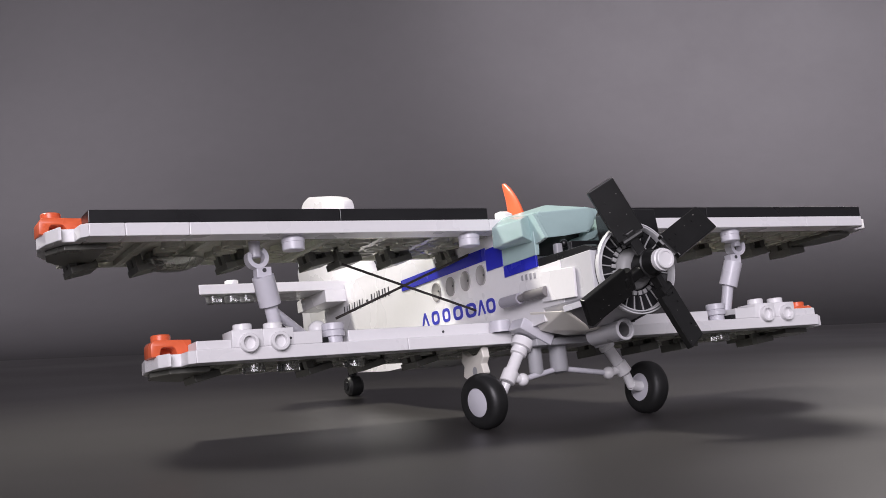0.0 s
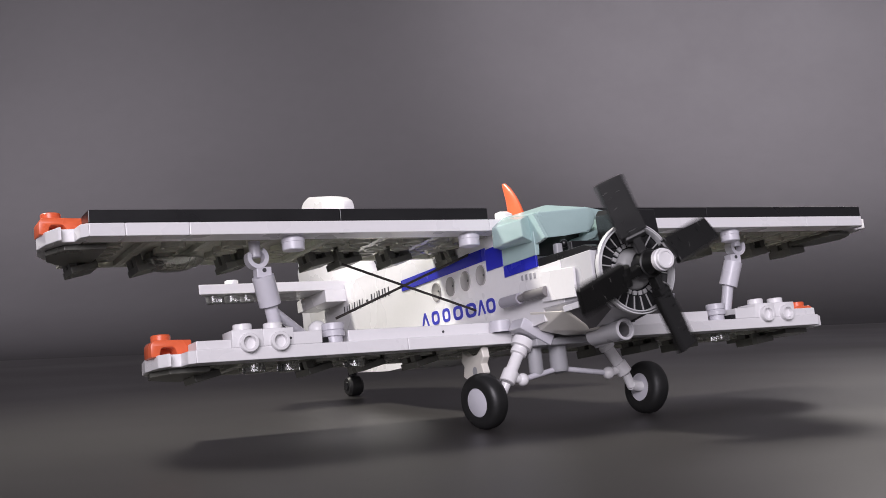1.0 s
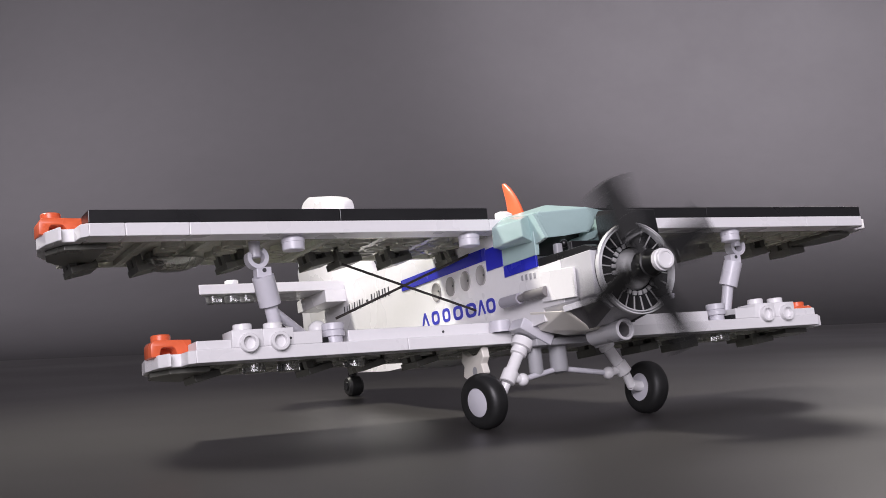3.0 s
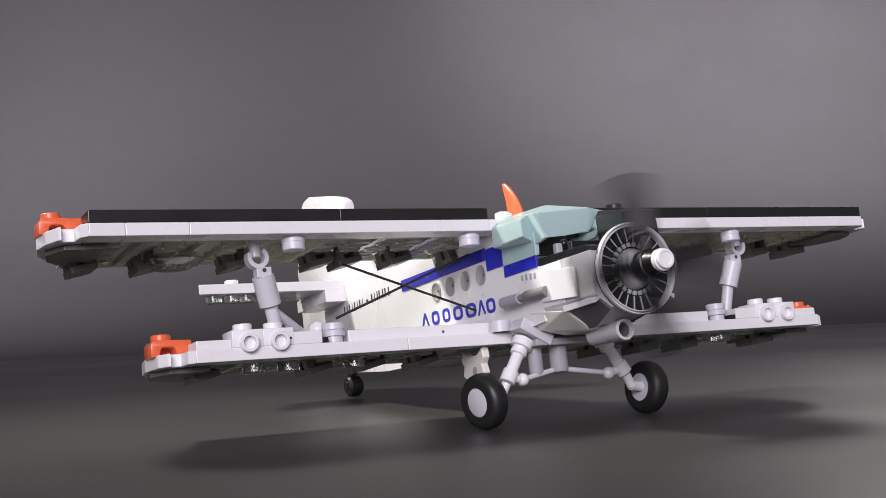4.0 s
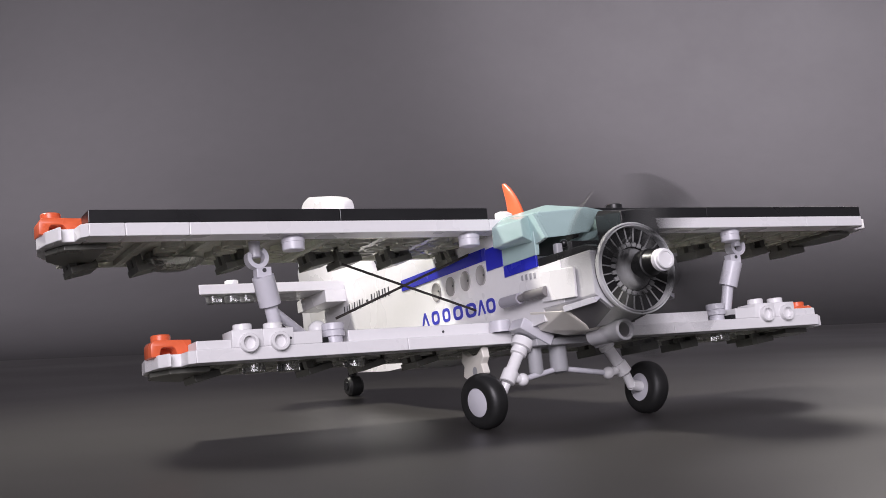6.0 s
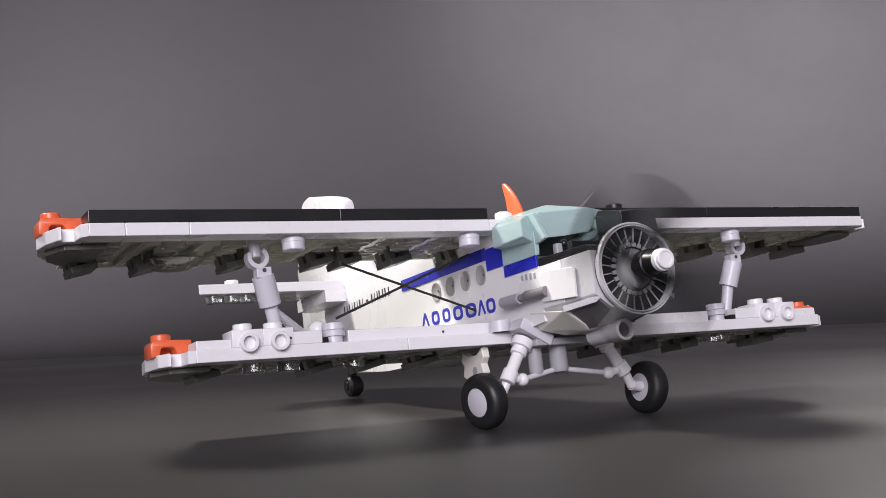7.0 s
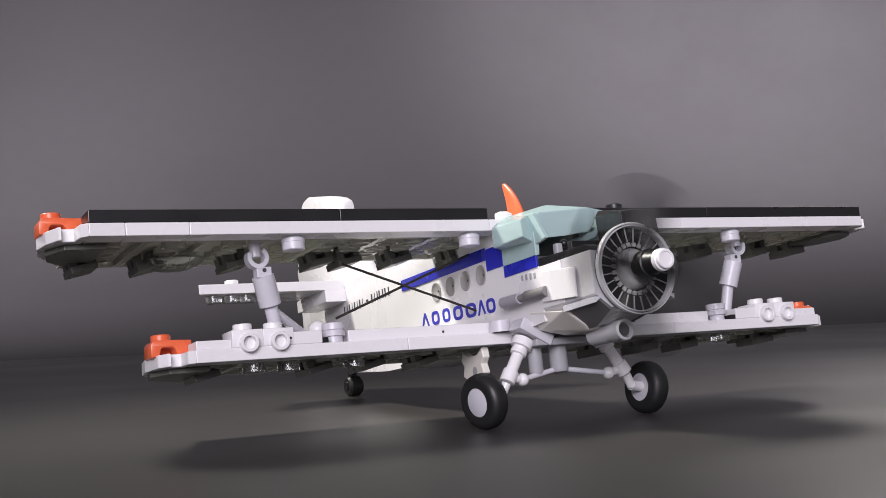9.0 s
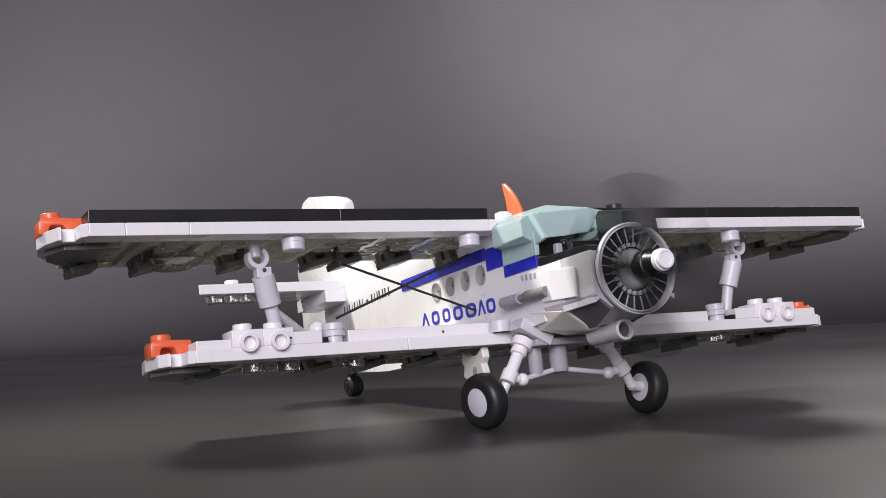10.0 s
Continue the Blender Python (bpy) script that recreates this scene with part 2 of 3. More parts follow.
def strut(side):
    """A wing strut: clip, sleeve, bar and brace."""
    top, mid, low, foot = Vector((side * 80.0, 11.7, -4.3)), Vector((side * 78.3, 11.9, -8.8)), Vector((side * 76.3, 13.6, -16.2)), Vector((side * 74.4, 14.6, -25.5))
    s = part("wing_strut", rod(mid, low, 2.9), PEARL, plane, "light grey strut between the wings", smooth=True)
    part("bar", rod(low, foot, 1.75), PEARL, s, smooth=True)
    centre = top + Vector((side * -0.3, 0, 0.2))
    bm, loops = bmesh.new(), []
    for k in range(15):
        a = radians(-132 + 264 * k / 14 - 14 * side)
        loops.append([bm.verts.new(centre + Vector((r * math.sin(a), d, -r * math.cos(a)))) for r, d in ((1.75, -1.6), (2.9, -1.6), (2.9, 1.6), (1.75, 1.6))])
    for m0, m1 in zip(loops, loops[1:]):
        for q in range(4):
            bm.faces.new((m0[q], m0[(q + 1) % 4], m1[(q + 1) % 4], m1[q]))
    bm.faces.new(loops[0])
    bm.faces.new(loops[-1])
    part("clip_neck", hull([mid + Vector((a, b, c)) for a in (-2.0, 2.0) for b in (-1.6, 1.6) for c in (-0.6, 2.2)], 0.2), PEARL, s)
    part("clip", bm, PEARL, s)
    part("clip_bar", rod(top + Vector((0, 0, 4.5)), top + Vector((0, 0, 0.4)), 1.5), PEARL, s, smooth=True)
    # black surface disc, painted for the shade in a pin hole
    part("pin_hole", rod(mid + Vector((0, -1.55, 1.3)), mid + Vector((0, -1.75, 1.3)), 0.55, n=14), INK_BLACK, s)
    if side < 0:
        part("brace", rod(low + Vector((0, 0, -1)), (side * 63, 22.0, -24.8), 1.3), PEARL, s, smooth=True)
    if side < 0:
        part("foot_socket", ball((side * 64, 13, -23.5), 2.6), WHITE, s, smooth=True)
    # crossed threads
    part("brace_thread", rod((side * 52.4, 20, -4.8), (side * 9.8, 20, -20.2), 0.36, n=10), THREAD, plane, "thin black brace thread")
    part("brace_thread", rod((side * 55.2, 20.9, -19.6), (side * 5.4, 20.9, -0.3), 0.36, n=10), THREAD, plane, "thin black brace thread")


strut(-1)
strut(1)


for side in (-1, 1):
    part("round_plate", lathe([(0, 2.9), (3.0, 2.9), (3.2, 2.7), (3.2, 0)], (side * 15.6, 1.4, -28.0), (0, 0, 1), 28), PEARL, LOW, "light grey round plate", smooth=True)

# ---- fuselage ----
MARKS = (("ring", 11.1, -19.3, 2.5), ("wedge", 16.6, -19.0, 2.3), ("ring", 22.9, -18.9, 3.2), ("ring", 30.9, -18.5, 2.9), ("ring", 38.4, -18.1, 2.4), ("ring", 45.6, -17.9, 2.5), ("wedge", 52.6, -17.6, 2.6))


def fuselage():
    bm = bmesh.new()
    rings = []
    for y, h, lo, hi in ((-16, 12, -27.6, -13.0), (1.6, 12, -29.0, -6.5), (1.7, 12, -29.0, 3.0), (40, 12, -30.8, 3.4), (84, 12, -30.3, 4), (118, 9.0, -27.5, 5), (150, 6.0, -17.0, 7), (180, 3.0, -4, 8)):
        rings.append([bm.verts.new(q) for q in ((-h, y, lo), (h, y, lo), (h, y, hi), (-h, y, hi))])
    for a, b in zip(rings, rings[1:]):
        for k in range(4):
            bm.faces.new((a[k], a[(k + 1) % 4], b[(k + 1) % 4], b[k]))
    bm.faces.new(rings[0])
    bm.faces.new(rings[-1])
    bmesh.ops.recalc_face_normals(bm, faces=bm.faces)
    f = part("fuselage", bm, WHITE, plane, "white fuselage with blue stripe and round windows")
    for k in range(4):
        y = 14.7 + 9.5 * k
        for side in (-1, 1):
            w = part("window", lathe([(-0.1, 2.9), (0.3, 2.9), (0.38, 2.7), (0.2, 2.45), (0.16, 0)], (side * 12.0, y, -10.0 - 0.1 * k), (side, 0, 0), 32), WINDOW, f, "round grey window", smooth=True)
            # small raised black dot towards the window's front edge
            part("rivet", lathe([(0, 0.35), (0.2, 0.3), (0.25, 0)], (side * 12.35, y - 1.9, -10.3), (side, 0, 0), 10), INK_BLACK, w)
    for side in (-1, 1):
        x0, x1 = sorted((side * 11.7, side * 12.3))
        for y0, y1, z0, z1 in ((11.0, 67, -6.35, -2.8), (1.6, 11.0, -9.6, -3.4), (-15.6, 1.6, -13.0, -9.9)):
            part("stripe_plate", box(x0, x1, y0 + 0.04, y1 - 0.04, z0, z1, 0.1), BLUE, f, "deep blue stripe plate")
        part("aqua_panel", box(x0, x1, -15.8, 1.5, -9.86, -3.5, 0.1), AQUA, f, "pale aqua panel under the cockpit window")
        # plain blue rings and wedges in place of the company mark, black bars for the registration
        for kind, y, z, half in MARKS:
            bm = bmesh.new()
            if kind == "ring":
                n, loops = 20, []
                for x, grow in ((12.14, 1.0), (12.14, 0.56), (11.9, 0.56), (11.9, 1.0)):
                    loops.append([bm.verts.new((side * x, y + grow * (half * math.copysign(abs(math.cos(a)) ** 0.7, math.cos(a)) + 0.2 * math.sin(a)), z + grow * 2.1 * math.copysign(abs(math.sin(a)) ** 0.7, math.sin(a)))) for a in (2 * math.pi * q / n for q in range(n))])
                for m0, m1 in zip(loops, loops[1:] + loops[:1]):
                    for q in range(n):
                        bm.faces.new((m0[q], m0[(q + 1) % n], m1[(q + 1) % n], m1[q]))
            else:
                a, b = sorted((side * 11.9, side * 12.14))
                slab([(y - half, z - 2.1), (y - 0.5, z + 2.1), (y + 0.5, z + 2.1), (y + half, z - 2.1), (y + half - 0.9, z - 2.1), (y, z + 0.9), (y - half + 0.9, z - 2.1)], a, b, "x", 0, bm)
            part("lettering_block", bm, INK_BLUE, f, "blue lettering shape")
        for k, (y, w) in enumerate(((121.6, 3.8), (115.8, 3.8), (110.0, 3.8), (104.2, 3.8), (97.6, 3.0), (91.2, 3.8), (87.0, 1.6), (83.4, 3.8), (78.6, 3.8))):
            hx = 12.0 if y < 84 else 12.0 - (y - 84) * 3.0 / 34
            hz = -4.5
            half = 1.5 if w != 3.0 else 0.35
            q0, q1 = sorted((side * (hx + 0.02), side * (hx + 0.16)))
            for at in ((y - w * 0.36, y + w * 0.36) if w > 3.2 else (y,)):
                part("marking_bar", box(q0, q1, at - 0.3 - 0.6 * (half < 1), at + 0.3 + 0.6 * (half < 1), hz - half, hz + half, 0), INK_BLACK, f, "plain black marking bar")
        for k in range(4):
            q0, q1 = sorted((side * 12.02, side * 12.12))
            part("type_mark", box(q0, q1, -14.2 + k * 2.1, -13.2 + k * 2.1, -15.7 + 0.1 * k, -14.2 + 0.1 * k, 0), GREY, f, "small grey marking")
        # exhaust stubs on the flank
        e = part("exhaust_pipe", rod((side * 14.2, 0.6, -20.1), (side * 14.2, -8.6, -20.2), 1.5), PIPE_GREY, f, smooth=True)
        part("collar", rod((side * 14.2, -8.5, -20.2), (side * 14.2, -11.0, -20.1), 1.0), DARK_PIPE, e, smooth=True)
        part("pipe_end", lathe([(0, 0.9), (0.8, 1.35), (9.5, 1.35), (9.6, 1.1), (9.6, 0)], (side * 14.0, -10.6, -20.1), (-0.1 * side, -1, 0.0), 24), DARK_PIPE, e, smooth=True)
    return f


FUSE = fuselage()

# ---- fin and tailplane ----
part("tail_fin", slab([(108, 4), (128.6, 24), (129.8, 36.6), (131.2, 38.8), (135, 40.6), (144, 43.2), (165, 47.6), (170, 47.0), (173, 45.8), (184, 20), (182, 6)], -2.2, 2.2, "x", 0.7), WHITE, plane, "white plastic tail fin", smooth=True)
TAIL = part("tailplane", slab([(-62.6, 122), (62.6, 122), (49, 146), (-49, 146)], 3.3, 6.7, bevel=0.2), WHITE, plane, "white tailplane with clear plates beneath")
for side in (-1, 1):
    part("stud", stud(side * 49.5, 126, 6.7), WHITE, TAIL, smooth=True)
    for x in (54.5, 48, 42.5):
        part("round_plate", lathe([(0, 2.9), (2.4, 2.9), (2.6, 2.6), (2.6, 0)], (side * x - side * -1.5, 127, 3.25), (0, 0, -1), 20), CLEAR, TAIL, "clear round plate", smooth=True)
    a, b = sorted((side * 8, side * 16.5))
    part("root_block", box(a, b, 121, 150, -1.2, 3.25, 0.2), WHITE, TAIL)

# ---- orange aerial fin and roof piece ----
bm = bmesh.new()
rings = []
for k in range(9):
    t = k / 8
    c, w = Vector((0, 11.5 + 5.0 * t * t, 4 + 13.2 * t)), 3.9 * (1 - t) ** 0.6 + 0.7
    rings.append([bm.verts.new(c + Vector((1.5 * (1 - 0.6 * t) * math.cos(a), w * math.sin(a), 0))) for a in (2 * math.pi * j / 14 for j in range(14))])
for a, b in zip(rings, rings[1:]):
    for j in range(14):
        bm.faces.new((a[j], a[(j + 1) % 14], b[(j + 1) % 14], b[j]))
bm.faces.new(rings[-1])
part("aerial_fin", bm, ORANGE, plane, "curved orange horn on the roof", smooth=True)
part("roof_slope", slab([(1, 3.2), (1, 5.0), (3.5, 6.2), (6.5, 6.2), (6.5, 3.2)], -10.5, -7.5, "x", 0.5), WHITE, plane, "white curved slope behind the cockpit")

# ---- cockpit ----
COCK = part("cockpit", box(-11.6, 11.6, -34, 1.4, -14.2, -12.8, 0.1), BLACK, plane, "pale aqua cockpit with a dark open interior")
part("back_wall", box(-11.5, 11.5, -2, 1.3, -12.7, 2.0, 0.1), BLACK, COCK)
part("canopy", hull([(-12, 1, 3.4), (12, 1, 3.6), (-11, -16.6, 1.4), (-9.0, -15.4, -5.4), (-5.2, -12.4, 4.4), (4.4, -18.8, 2.3), (6.4, -18.3, 1.1), (6.0, -18.0, -2.0), (4.2, -17.8, -4.3), (-3.0, -16.6, -4.6),
    (-4, 0, 5.2), (8, 0, 6.0), (12, 1, 1), (-11, 0, -1)], 0.35), AQUA, COCK, "pale aqua faceted canopy", smooth=False)
for side in (-1, 1):
    pts = [(side * 16, -0.8, 0.5), (side * 16, -16.2, -0.3), (side * 16, -16.4, -5.0), (side * 16, -0.3, -5.0), (side * 11.9, -13.6, 1.4), (side * 11.9, -14.8, -6.2), (side * 11.9, 1.0, 3.3), (side * 11.9, 2.0, -5.2)]
    part("side_window", hull(pts, 0.3), AQUA, COCK, "pale aqua bulged side window")
    a, b = sorted((side * 11.0, side * 12.1))
    part("pillar", slab([(-16.4, 1.0), (-21.0, -6.2), (-16.0, -7.0), (-15.6, -9.8), (-13.0, -9.8), (-13.0, 1.0)], a, b, "x", 0.1), AQUA, COCK)
part("sill", slab([(-23.2, -4.4), (-20.1, -6.3), (-6.9, -6.8), (-8.2, -4.6)], 4.0, 5.0, "x", 0.15), AQUA, COCK)
part("control_stick", box(-8.6, -6.6, -20.5, -18.5, -11.5, -7.6, 0.4), GREY, COCK)
part("control_knob", ball((-5.5, -19.5, -7.6), 1.1), BLACK, COCK, smooth=True)
part("instrument_panel", box(-6, 6, -23.5, -21.5, -12.8, -7.6, 0.3), BLACK, COCK)
part("nose_block", hull([(2.6, -24, -13), (2.6, -24, -4.8), (2.2, -24, -1.4), (3.4, -24, 0.2), (-0.8, -39.4, -13), (-0.8, -39.4, -3.3), (4.4, -39.4, -2.8), (11, -24, -13), (11, -24, 0.2), (11, -39.4, -13), (10, -39.4, -2.8)], 0.3), BLACK, COCK, "black block on the nose")
part("nose_plate", slab([(-15.8, -13.05), (-41, -13.05), (-41, -12.4), (-38, -11.4), (-15.8, -10.9)], -11.9, 0, "x", 0.15), BLACK, COCK)
part("canopy_wing", hull([(3.6, -17.6, 2.8), (11.2, -16.8, 1.7), (7.4, -17.2, -0.4), (4.0, -14, 2.6), (10.6, -12, 2.0), (6, -14, -1.5)], 0.15), AQUA, COCK)
part("stud", stud(29.2, 4.0, 6.4), BLACK, COCK, smooth=True)

# ---- cowling and engine ----
CZ = -18.4
COWL = part("cowling", hull([(x * s, y, z) for s in (-1, 1) for x, y, z in ((12, -40.15, -13.1), (12, -16.2, -13.1), (12, -40.15, -24.0), (12, -16.2, -24.6), (7.4, -40.15, -27.6), (4.5, -29, -30.6), (4.5, -16.2, -31.0))], 0.2), COWL_GREY, plane, "light grey engine cowling")
for side in (-1, 1):
    if side < 0:
        part("side_box", slab([(-17.6, -14.7), (-33.4, -16.1), (-33.0, -23.7), (-17.4, -22.7)], -12.9, -12.25, "x", 0.15), WHITE, COWL, "white block on the cowling")
    a, b = sorted((side * 11.8, side * 12.2))
    part("side_plate", box(a, b, -26.6, -16.0, -24.2, -13.2, 0.1), WHITE, COWL)
    part("lower_strip", hull([(side * 12.25, -40.2, -24.8), (side * 12.25, -25.5, -25.0), (side * 12.0, -40.2, -26.2), (side * 12.0, -25.5, -26.6), (side * 10, -40.2, -24.8), (side * 10, -25.5, -25)], 0.1), PEARL, COWL)
# sloped plates whose dark colour carries the shade below the cowling
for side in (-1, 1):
    part("under_plate", hull([(side * x, y, z) for x, y, z in ((11.6, -39.7, -24.6), (11.6, -26, -25.4), (11.6, -39.7, -24.9), (11.6, -26, -25.8), (7.6, -39.7, -27.9), (7.6, -39.7, -28.1), (4.8, -28.5, -30.7), (4.8, -28.5, -31.1), (4.8, -18, -30.9), (4.8, -18, -31.3))], 0.05), SHADE_GREY, COWL, "dark grey sloped plate with the cowling's underside shade in its colour")
part("chin", hull([(x * s, y, z) for s in (-1, 1) for x, y, z in ((12.3, -26, -26.2), (12.3, -9, -24.2), (6.2, -26.2, -30.2), (5, -14, -31.4), (5, -25.0, -31.4), (10, -10, -29.4))], 0.3), CREAM, COWL, "ivory sloped chin piece")
ring = part("engine_ring", lathe([(0, 11.0), (1.0, 11.65), (2.0, 11.7), (2.3, 11.55), (2.3, 11.3), (1.9, 11.2), (0.4, 11.15)], (0, -40.2, CZ), (0, -1, 0), 72), RIM, COWL, "silver engine ring", smooth=True)
part("inner_ring", lathe([(0.4, 11.0), (2.3, 11.0), (2.5, 10.9), (2.5, 10.72), (2.3, 10.62), (0.4, 10.6)], (0, -40.2, CZ), (0, -1, 0), 72), RIM, ring, "thin silver ring", smooth=True)
part("engine_back", lathe([(0.35, 11.4), (0.35, 4.0), (0.5, 0)], (0, -40.2, CZ), (0, -1, 0), 48), BLACK, ring)
part("engine_cone", lathe([(0.4, 5.3), (0.9, 5.2), (2.2, 4.4), (2.6, 3.6), (2.6, 0)], (0, -40.2, CZ), (0, -1, 0), 48), CONE, ring, smooth=True)
for k in range(24):
    bm = box(-0.15, 0.15, -0.85, -0.5, 6.9, 10.5, 0.04)
    box(-0.52, 0.52, -1.2, -0.5, 5.6, 6.7, 0.12, bm)
    bmesh.ops.rotate(bm, verts=bm.verts, cent=(0, 0, 0), matrix=Matrix.Rotation(2 * math.pi * (k + 0.5) / 24, 3, "Y"))
    bmesh.ops.translate(bm, verts=bm.verts, vec=(0, -40.2, CZ))
    part("engine_vane", bm, SILVER, ring)
PIPE_AT = (0.4, -33.6, -32.6)
part("intake_pipe", lathe([(-14, 2.6), (-1, 2.7), (0, 2.8), (0.2, 2.6), (0.2, 2.1), (-0.2, 1.95), (-9, 1.9), (-9, 0)], PIPE_AT, (0, -1, 0), 36), COWL_GREY, COWL, "light grey open pipe under the engine", smooth=True)
# added liner, coloured dark for the shade deep in the pipe
part("pipe_bore", lathe([(-8.0, 1.85), (-0.9, 1.9), (-0.8, 1.75), (-8.0, 1.7), (-8.0, 0)], PIPE_AT, (0, -1, 0), 32), SHADE_GREY, COWL, "dark liner for the shade inside the pipe", smooth=True)

# ---- propeller ----
PROP_AT = (0, -46.8, -18.2)
prop = part("propeller", lathe([(-5.0, 2.2), (-1.6, 2.2), (-1.5, 3.6), (1.6, 3.6), (1.8, 3.2), (3.6, 2.7), (5.0, 2.4), (5.0, 0)], (0, 0, 0), (0, -1, 0), 28), BLADE, plane, "black four-bladed propeller", smooth=True)
part("spinner_cap", lathe([(4.6, 2.3), (5.0, 2.4), (5.1, 2.8), (6.4, 2.8), (6.6, 2.5), (7.4, 2.45), (7.6, 2.25), (7.6, 1.75), (7.3, 1.65), (7.3, 0)], (0, 0, 0), (0, -1, 0), 32), WHITE, prop, "white cap on the propeller hub", smooth=True)
for k in range(4):
    swing = Matrix.Rotation(radians(90 * k), 3, "Y") @ Matrix.Rotation(radians(-22), 3, "Z")
    bm = box(-3.7, 3.7, -0.9, 0.9, 8.2, 22.9, 0.25)
    box(-1.2, 1.2, -1.2, 1.2, 2.8, 9.4, 0.3, bm)
    rod((-2.6, 0, 7.6), (2.6, 0, 7.6), 1.35, bm=bm, n=16)
    for z in (9.5, 12.0, 18.5):
        rod((-1.4, -1.15, z), (-1.4, -0.8, z), 0.28, bm=bm, n=10)
    bmesh.ops.transform(bm, matrix=swing.to_4x4(), verts=bm.verts)
    blade = part("blade", bm, BLADE, prop)
    rng = random.Random(k)
    # three tiny pale discs at random spots on the blade's face
    for q in range(3):
        x, z, r = rng.uniform(-3.2, 3.2), rng.uniform(9.5, 22.0), rng.uniform(0.09, 0.17)
        bm = rod((x, -0.95, z), (x, -0.85, z), r, bm=None, n=8)
        bmesh.ops.transform(bm, matrix=swing.to_4x4(), verts=bm.verts)
        part("dust_speck", bm, SPECK, blade)

# ---- undercarriage ----
GEAR = part("undercarriage", lathe([(0, 2.5), (7.8, 2.5), (8.6, 2.1), (9.0, 1.2), (9.0, 0)], (-1.4, -3.8, -31.6), (0, 0, -1), 28), GREY, plane, "light grey plastic undercarriage", smooth=True)
part("post", lathe([(0, 2.0), (8.6, 2.0), (9.6, 1.6), (9.8, 0)], (-8.6, -3.4, -31.0), (0, 0, -1), 24), GREY, GEAR, smooth=True)
part("mount_plate", box(-11, 11, -9, 4, -33.2, -31.3, 0.3), GREY, GEAR)
for side in (-1, 1):
    top, knee, end = Vector((side * 12.5, -4.6, -31.5)), Vector((side * 18.5, -5.0, -41.0)), Vector((side * 21.0, -4.4, -45.4))
    hub = Vector((-25.5 if side < 0 else 27.1, -3.2, -46.35))
    way = (knee - top).normalized()
    bm = box(-5.2, 5.2, -3.2, 3.2, -1.6, 1.6, 0.3)
    bmesh.ops.rotate(bm, verts=bm.verts, cent=(0, 0, 0), matrix=Matrix.Rotation(radians(side * -30), 3, "Y"))
    bmesh.ops.translate(bm, verts=bm.verts, vec=(side * 10.6, -6.4, -29.4))
    part("bracket", bm, PEARL, GEAR, "tilted grey bracket")
    leg = part("leg", lathe([(0, 2.2), (0, 2.85), (2.4, 2.85), (2.6, 2.0), (3.2, 1.9), (3.3, 2.25), (4.5, 2.25), (4.8, 1.65), (9.6, 1.65), (9.7, 2.15), (12.9, 2.15), (13.1, 1.9), (13.1, 0)], top - way * 0.6, way, 32), WHITE, GEAR, "white stepped landing leg", smooth=True)
    part("axle", rod(knee + way * 1.5, end + way * 0.4, 1.3), WHITE, leg, smooth=True)
    part("stub_axle", rod(end, hub, 1.5), WHITE, leg, smooth=True)
    part("ball_joint", ball((side * 13.9, -4.6, -41.6), 1.75), WHITE, leg, smooth=True)
    part("link", rod((side * 13.9, -4.6, -41.6), (side * 17.0, -5, -41.0), 1.2), WHITE, leg, smooth=True)
    part("cross_bar", rod((side * 13.9, -4.6, -41.6), (side * 2.0 - 1.4, -3.8, -39.6), 0.75), PEARL, GEAR, smooth=True)
    axis = Vector((-0.975, -0.20, -0.12)) if side < 0 else Vector((0.99, 0.08, -0.08))
    w = part("wheel", lathe([(-2.7, 3.9), (-2.8, 5.6), (-2.5, 6.5), (-1.7, 7.15), (-0.7, 7.4), (0.7, 7.4), (1.7, 7.15), (2.5, 6.5), (2.8, 5.6), (2.7, 3.9), (2.3, 3.9)], hub, axis, 56), RUBBER, plane, "black rubber wheel with a pale disc", smooth=True)
    part("wheel_disc", lathe([(-2.4, 0), (-2.4, 3.9), (2.2, 4.0), (2.5, 3.8), (2.6, 3.6), (2.6, 0)], hub, axis, 40), PEARL, w, "pale grey wheel disc", smooth=True)
    part("hub_pin", lathe([(0, 1.3), (0.8, 1.2), (0.9, 0)], hub - axis.normalized() * 2.4, -axis, 16), WHITE, w, smooth=True)
joint = part("belly_joint", slab([(4.2, -31.3), (7.5, -33.2), (12.5, -33.2), (15.6, -31.3), (16.4, -34.2), (15.0, -35.8), (16.0, -38.4), (12.6, -40.2), (7.6, -40.2), (4.2, -38.4), (5.2, -35.8), (3.6, -34.2)], -20.6, -18.4, "x", 0.3), CREAM, plane, "ivory joint piece under the belly")
# grey surface disc in place of a hole, with its shade as colour
part("pin_hole", rod((-20.62, 9.0, -37.6), (-20.4, 9.0, -37.6), 1.3, n=18), GREY, joint)
tw = part("tail_wheel", lathe([(-2.8, 1.5), (-2.8, 3.0), (-1.8, 3.8), (1.8, 3.8), (2.8, 3.0), (2.8, 1.5)], (0, 141.4, -30.6), (1, 0, 0), 32), RUBBER, plane, "small black tail wheel", smooth=True)
part("tail_hub", rod((-3.2, 141.4, -30.6), (3.2, 141.4, -30.6), 1.6), BLACK, tw)
part("tail_fork", hull([(x, y, z) for x in (-1.2, 1.2) for y, z in ((139, -20), (144, -19), (143, -28), (140.5, -28))], 0.3), BLACK, tw)

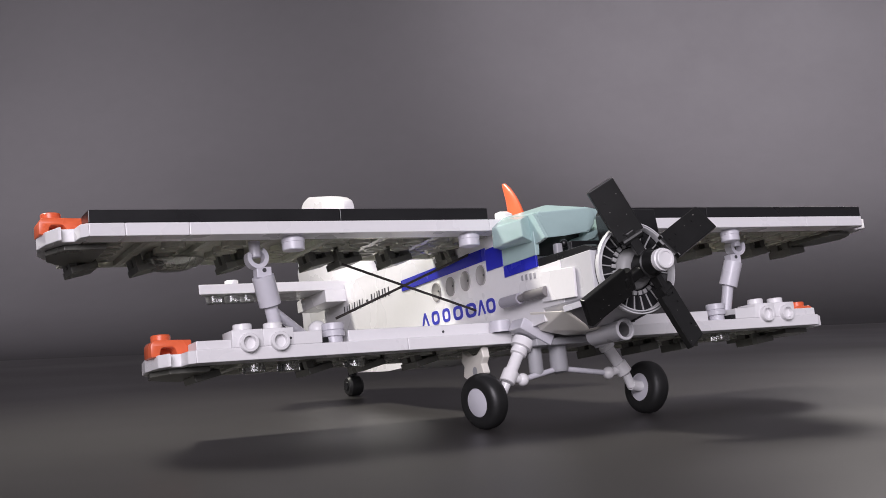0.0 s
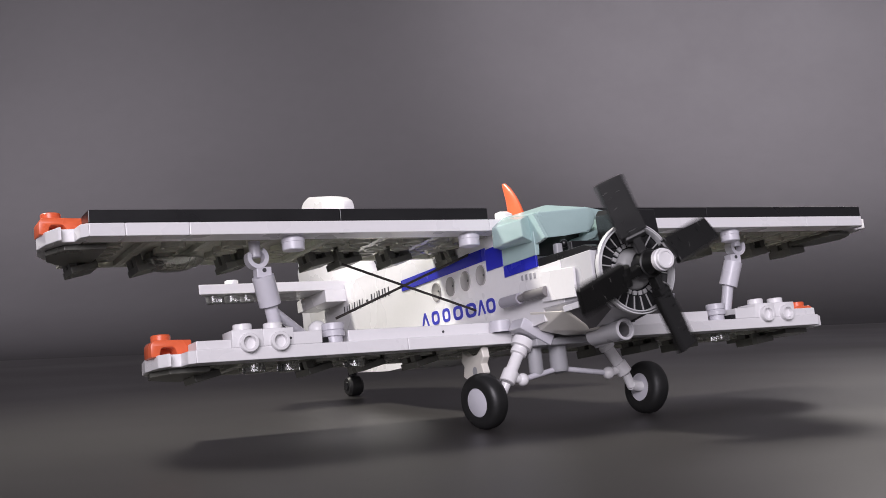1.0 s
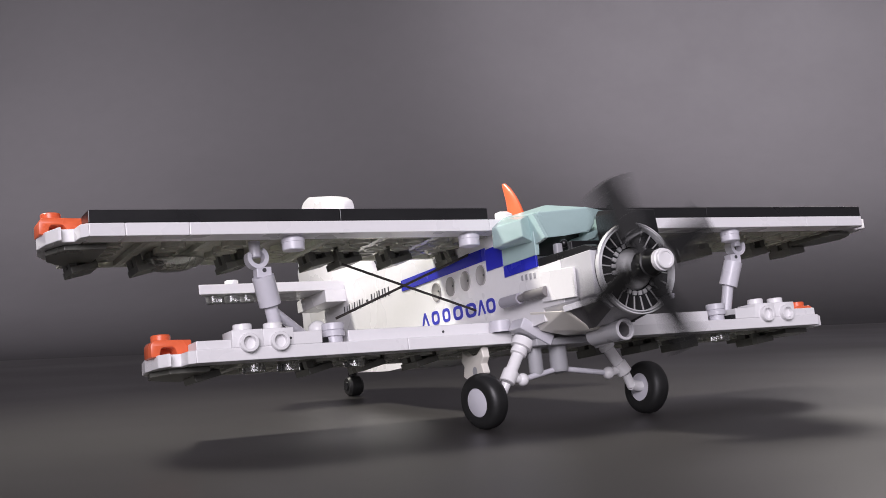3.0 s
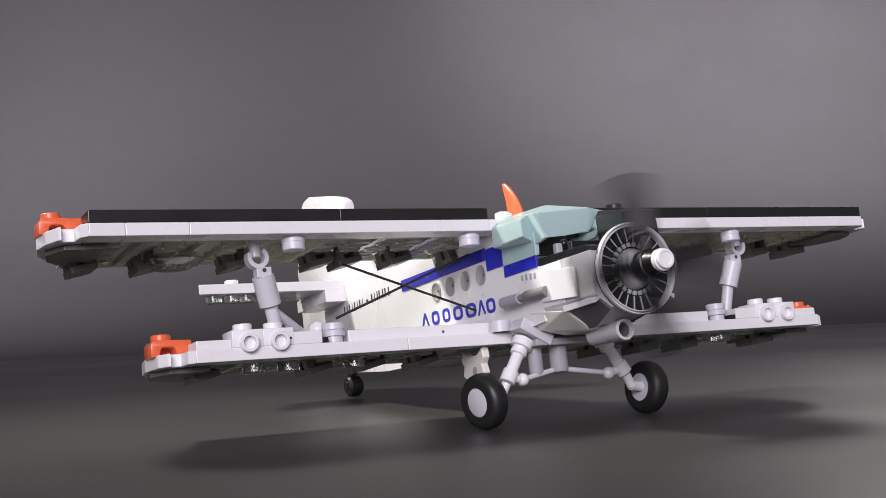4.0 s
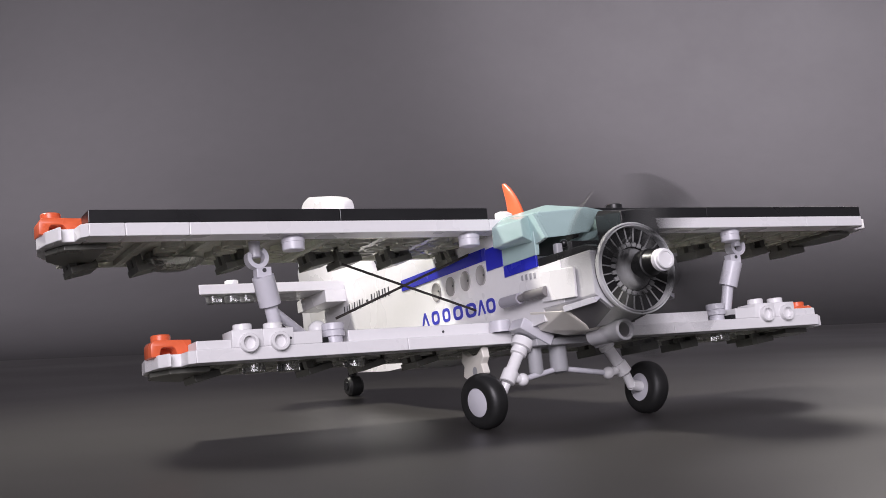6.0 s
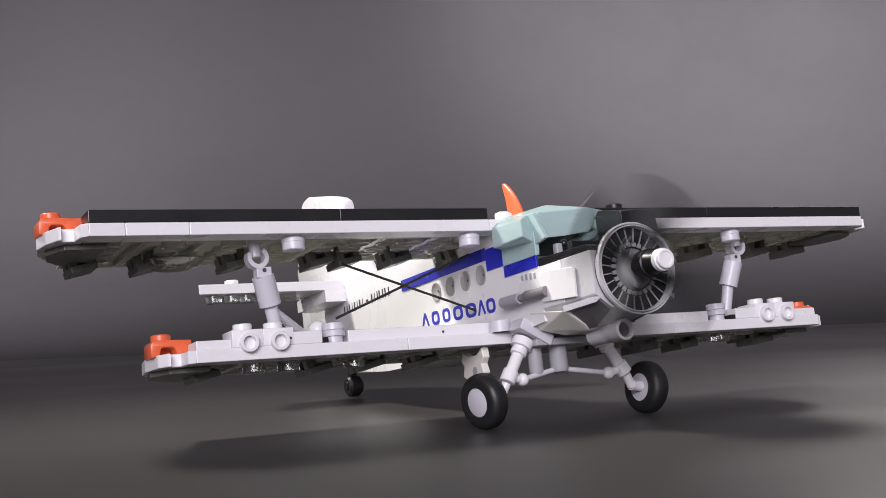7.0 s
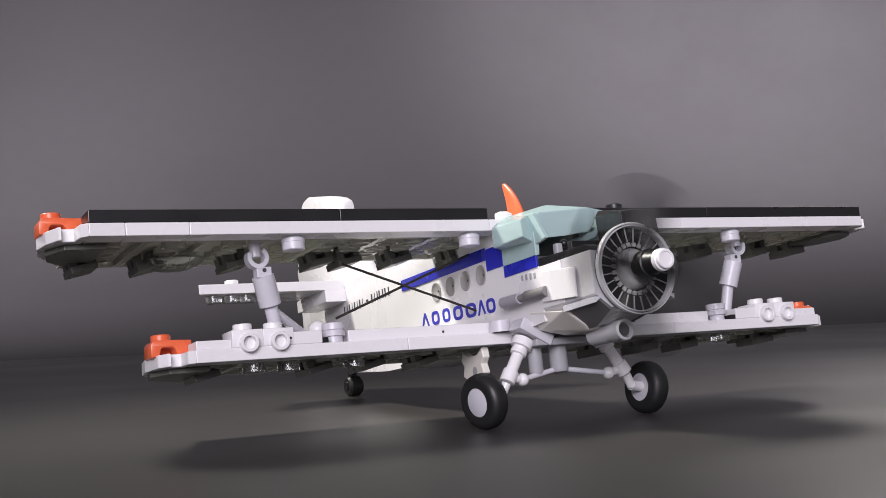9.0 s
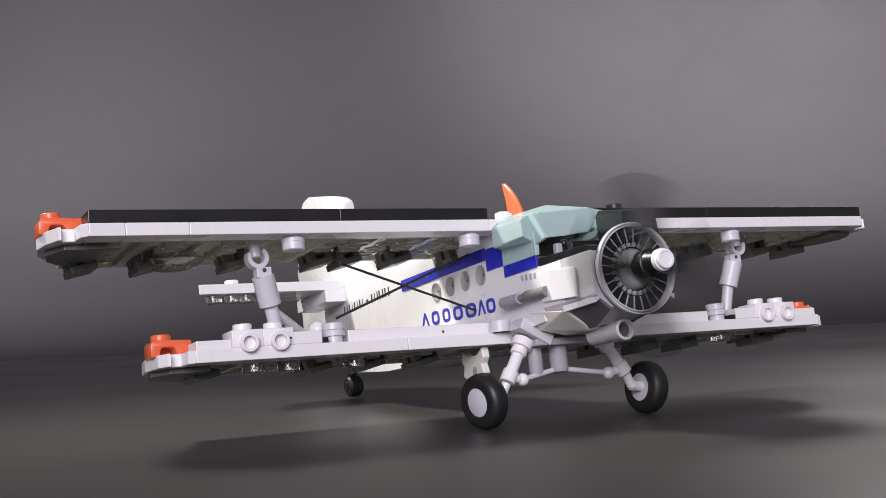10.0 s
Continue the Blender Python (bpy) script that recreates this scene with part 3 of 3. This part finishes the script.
# one clear dish and clear round plates under the wings
dish = part("clear_dish", lathe([(0, 8.8), (0.5, 8.8), (1.8, 6.8), (2.5, 4.0), (2.8, 0)], (-96.8, 30.5, -0.9), (0, 0, -1), 40), CLEAR, UP, "shallow clear dish", smooth=True)
# clear studs added only to give the dish its glints
for a in (-4.5, -1.5, 1.6, 4.6):
    part("dish_stud", lathe([(0, 1.3), (1.2, 1.3), (1.4, 1.1), (1.4, 0)], (-96.8 + a, 27.0 + 0.3 * a, -1.6), (0, 0, -1), 16), CLEAR, UP, "small clear stud added for a glint in the dish", smooth=True)
for x, y in ((-83, 7), (-73, 9), (68, 7), (-54, 10)):
    part("clear_round_plate", lathe([(0, 2.9), (2.4, 2.9), (2.6, 2.6), (2.6, 0)], (x, y + 4, -31.2), (0, 0, -1), 20), CLEAR, LOW, "clear round plate", smooth=True)


# seconds and propeller turn in degrees, as the motor speeds up
TURN = ((0.0, 30), (0.3, 30), (0.4, 30.6), (0.5, 36), (0.6, 43.6), (0.7, 53.5), (0.8, 70.3), (0.9, 89.9), (1.0, 112.5), (1.1, 138), (1.2, 178), (1.3, 222.4), (1.4, 264.5), (1.5, 312.5),
    (1.6, 364), (1.7, 423.3), (1.8, 484.2), (1.9, 552), (2.0, 628.8), (2.1, 707.4), (2.2, 793), (2.3, 880.4), (2.4, 973), (2.5, 1077.5), (2.6, 1186), (2.7, 1293))


def propeller_turn(t):
    """Degrees turned at t: the run-up, then a speed that levels off."""
    if t <= 2.7:
        k = max(i for i in range(len(TURN)) if TURN[i][0] <= t + 1e-6)
        (t0, a0), (t1, a1) = TURN[k], TURN[min(k + 1, len(TURN) - 1)]
        return a0 if t1 == t0 else a0 + (a1 - a0) * (t - t0) / (t1 - t0)
    knots = ((2.7, 1293), (3.8, 2877.5), (4.0, 3247), (4.5, 4280), (5.0, 5405), (5.5, 6620))
    for (t0, a0), (t1, a1) in zip(knots, knots[1:]):
        if t <= t1:
            r = (t - t0) / (t1 - t0)
            v0, v1 = {2.7: 1080, 3.8: 1820, 4.0: 1900, 4.5: 2160, 5.0: 2350, 5.5: 2520}[t0], {3.8: 1820, 4.0: 1900, 4.5: 2160, 5.0: 2350, 5.5: 2520}[t1]
            h = t1 - t0
            return (2 * r**3 - 3 * r**2 + 1) * a0 + (r**3 - 2 * r**2 + r) * h * v0 + (3 * r**2 - 2 * r**3) * a1 + (r**3 - r**2) * h * v1
    return 6620 + 2620 * (t - 5.5) - 50 * (1 - math.exp(-2 * (t - 5.5)))


def motions():
    rest = Matrix.Translation(Vector(PROP_AT) * MM)
    walk(prop, [(f / 30, rest @ Matrix.Rotation(radians(-propeller_turn(f / 30)), 4, "Y")) for f in range(301)])


motions()
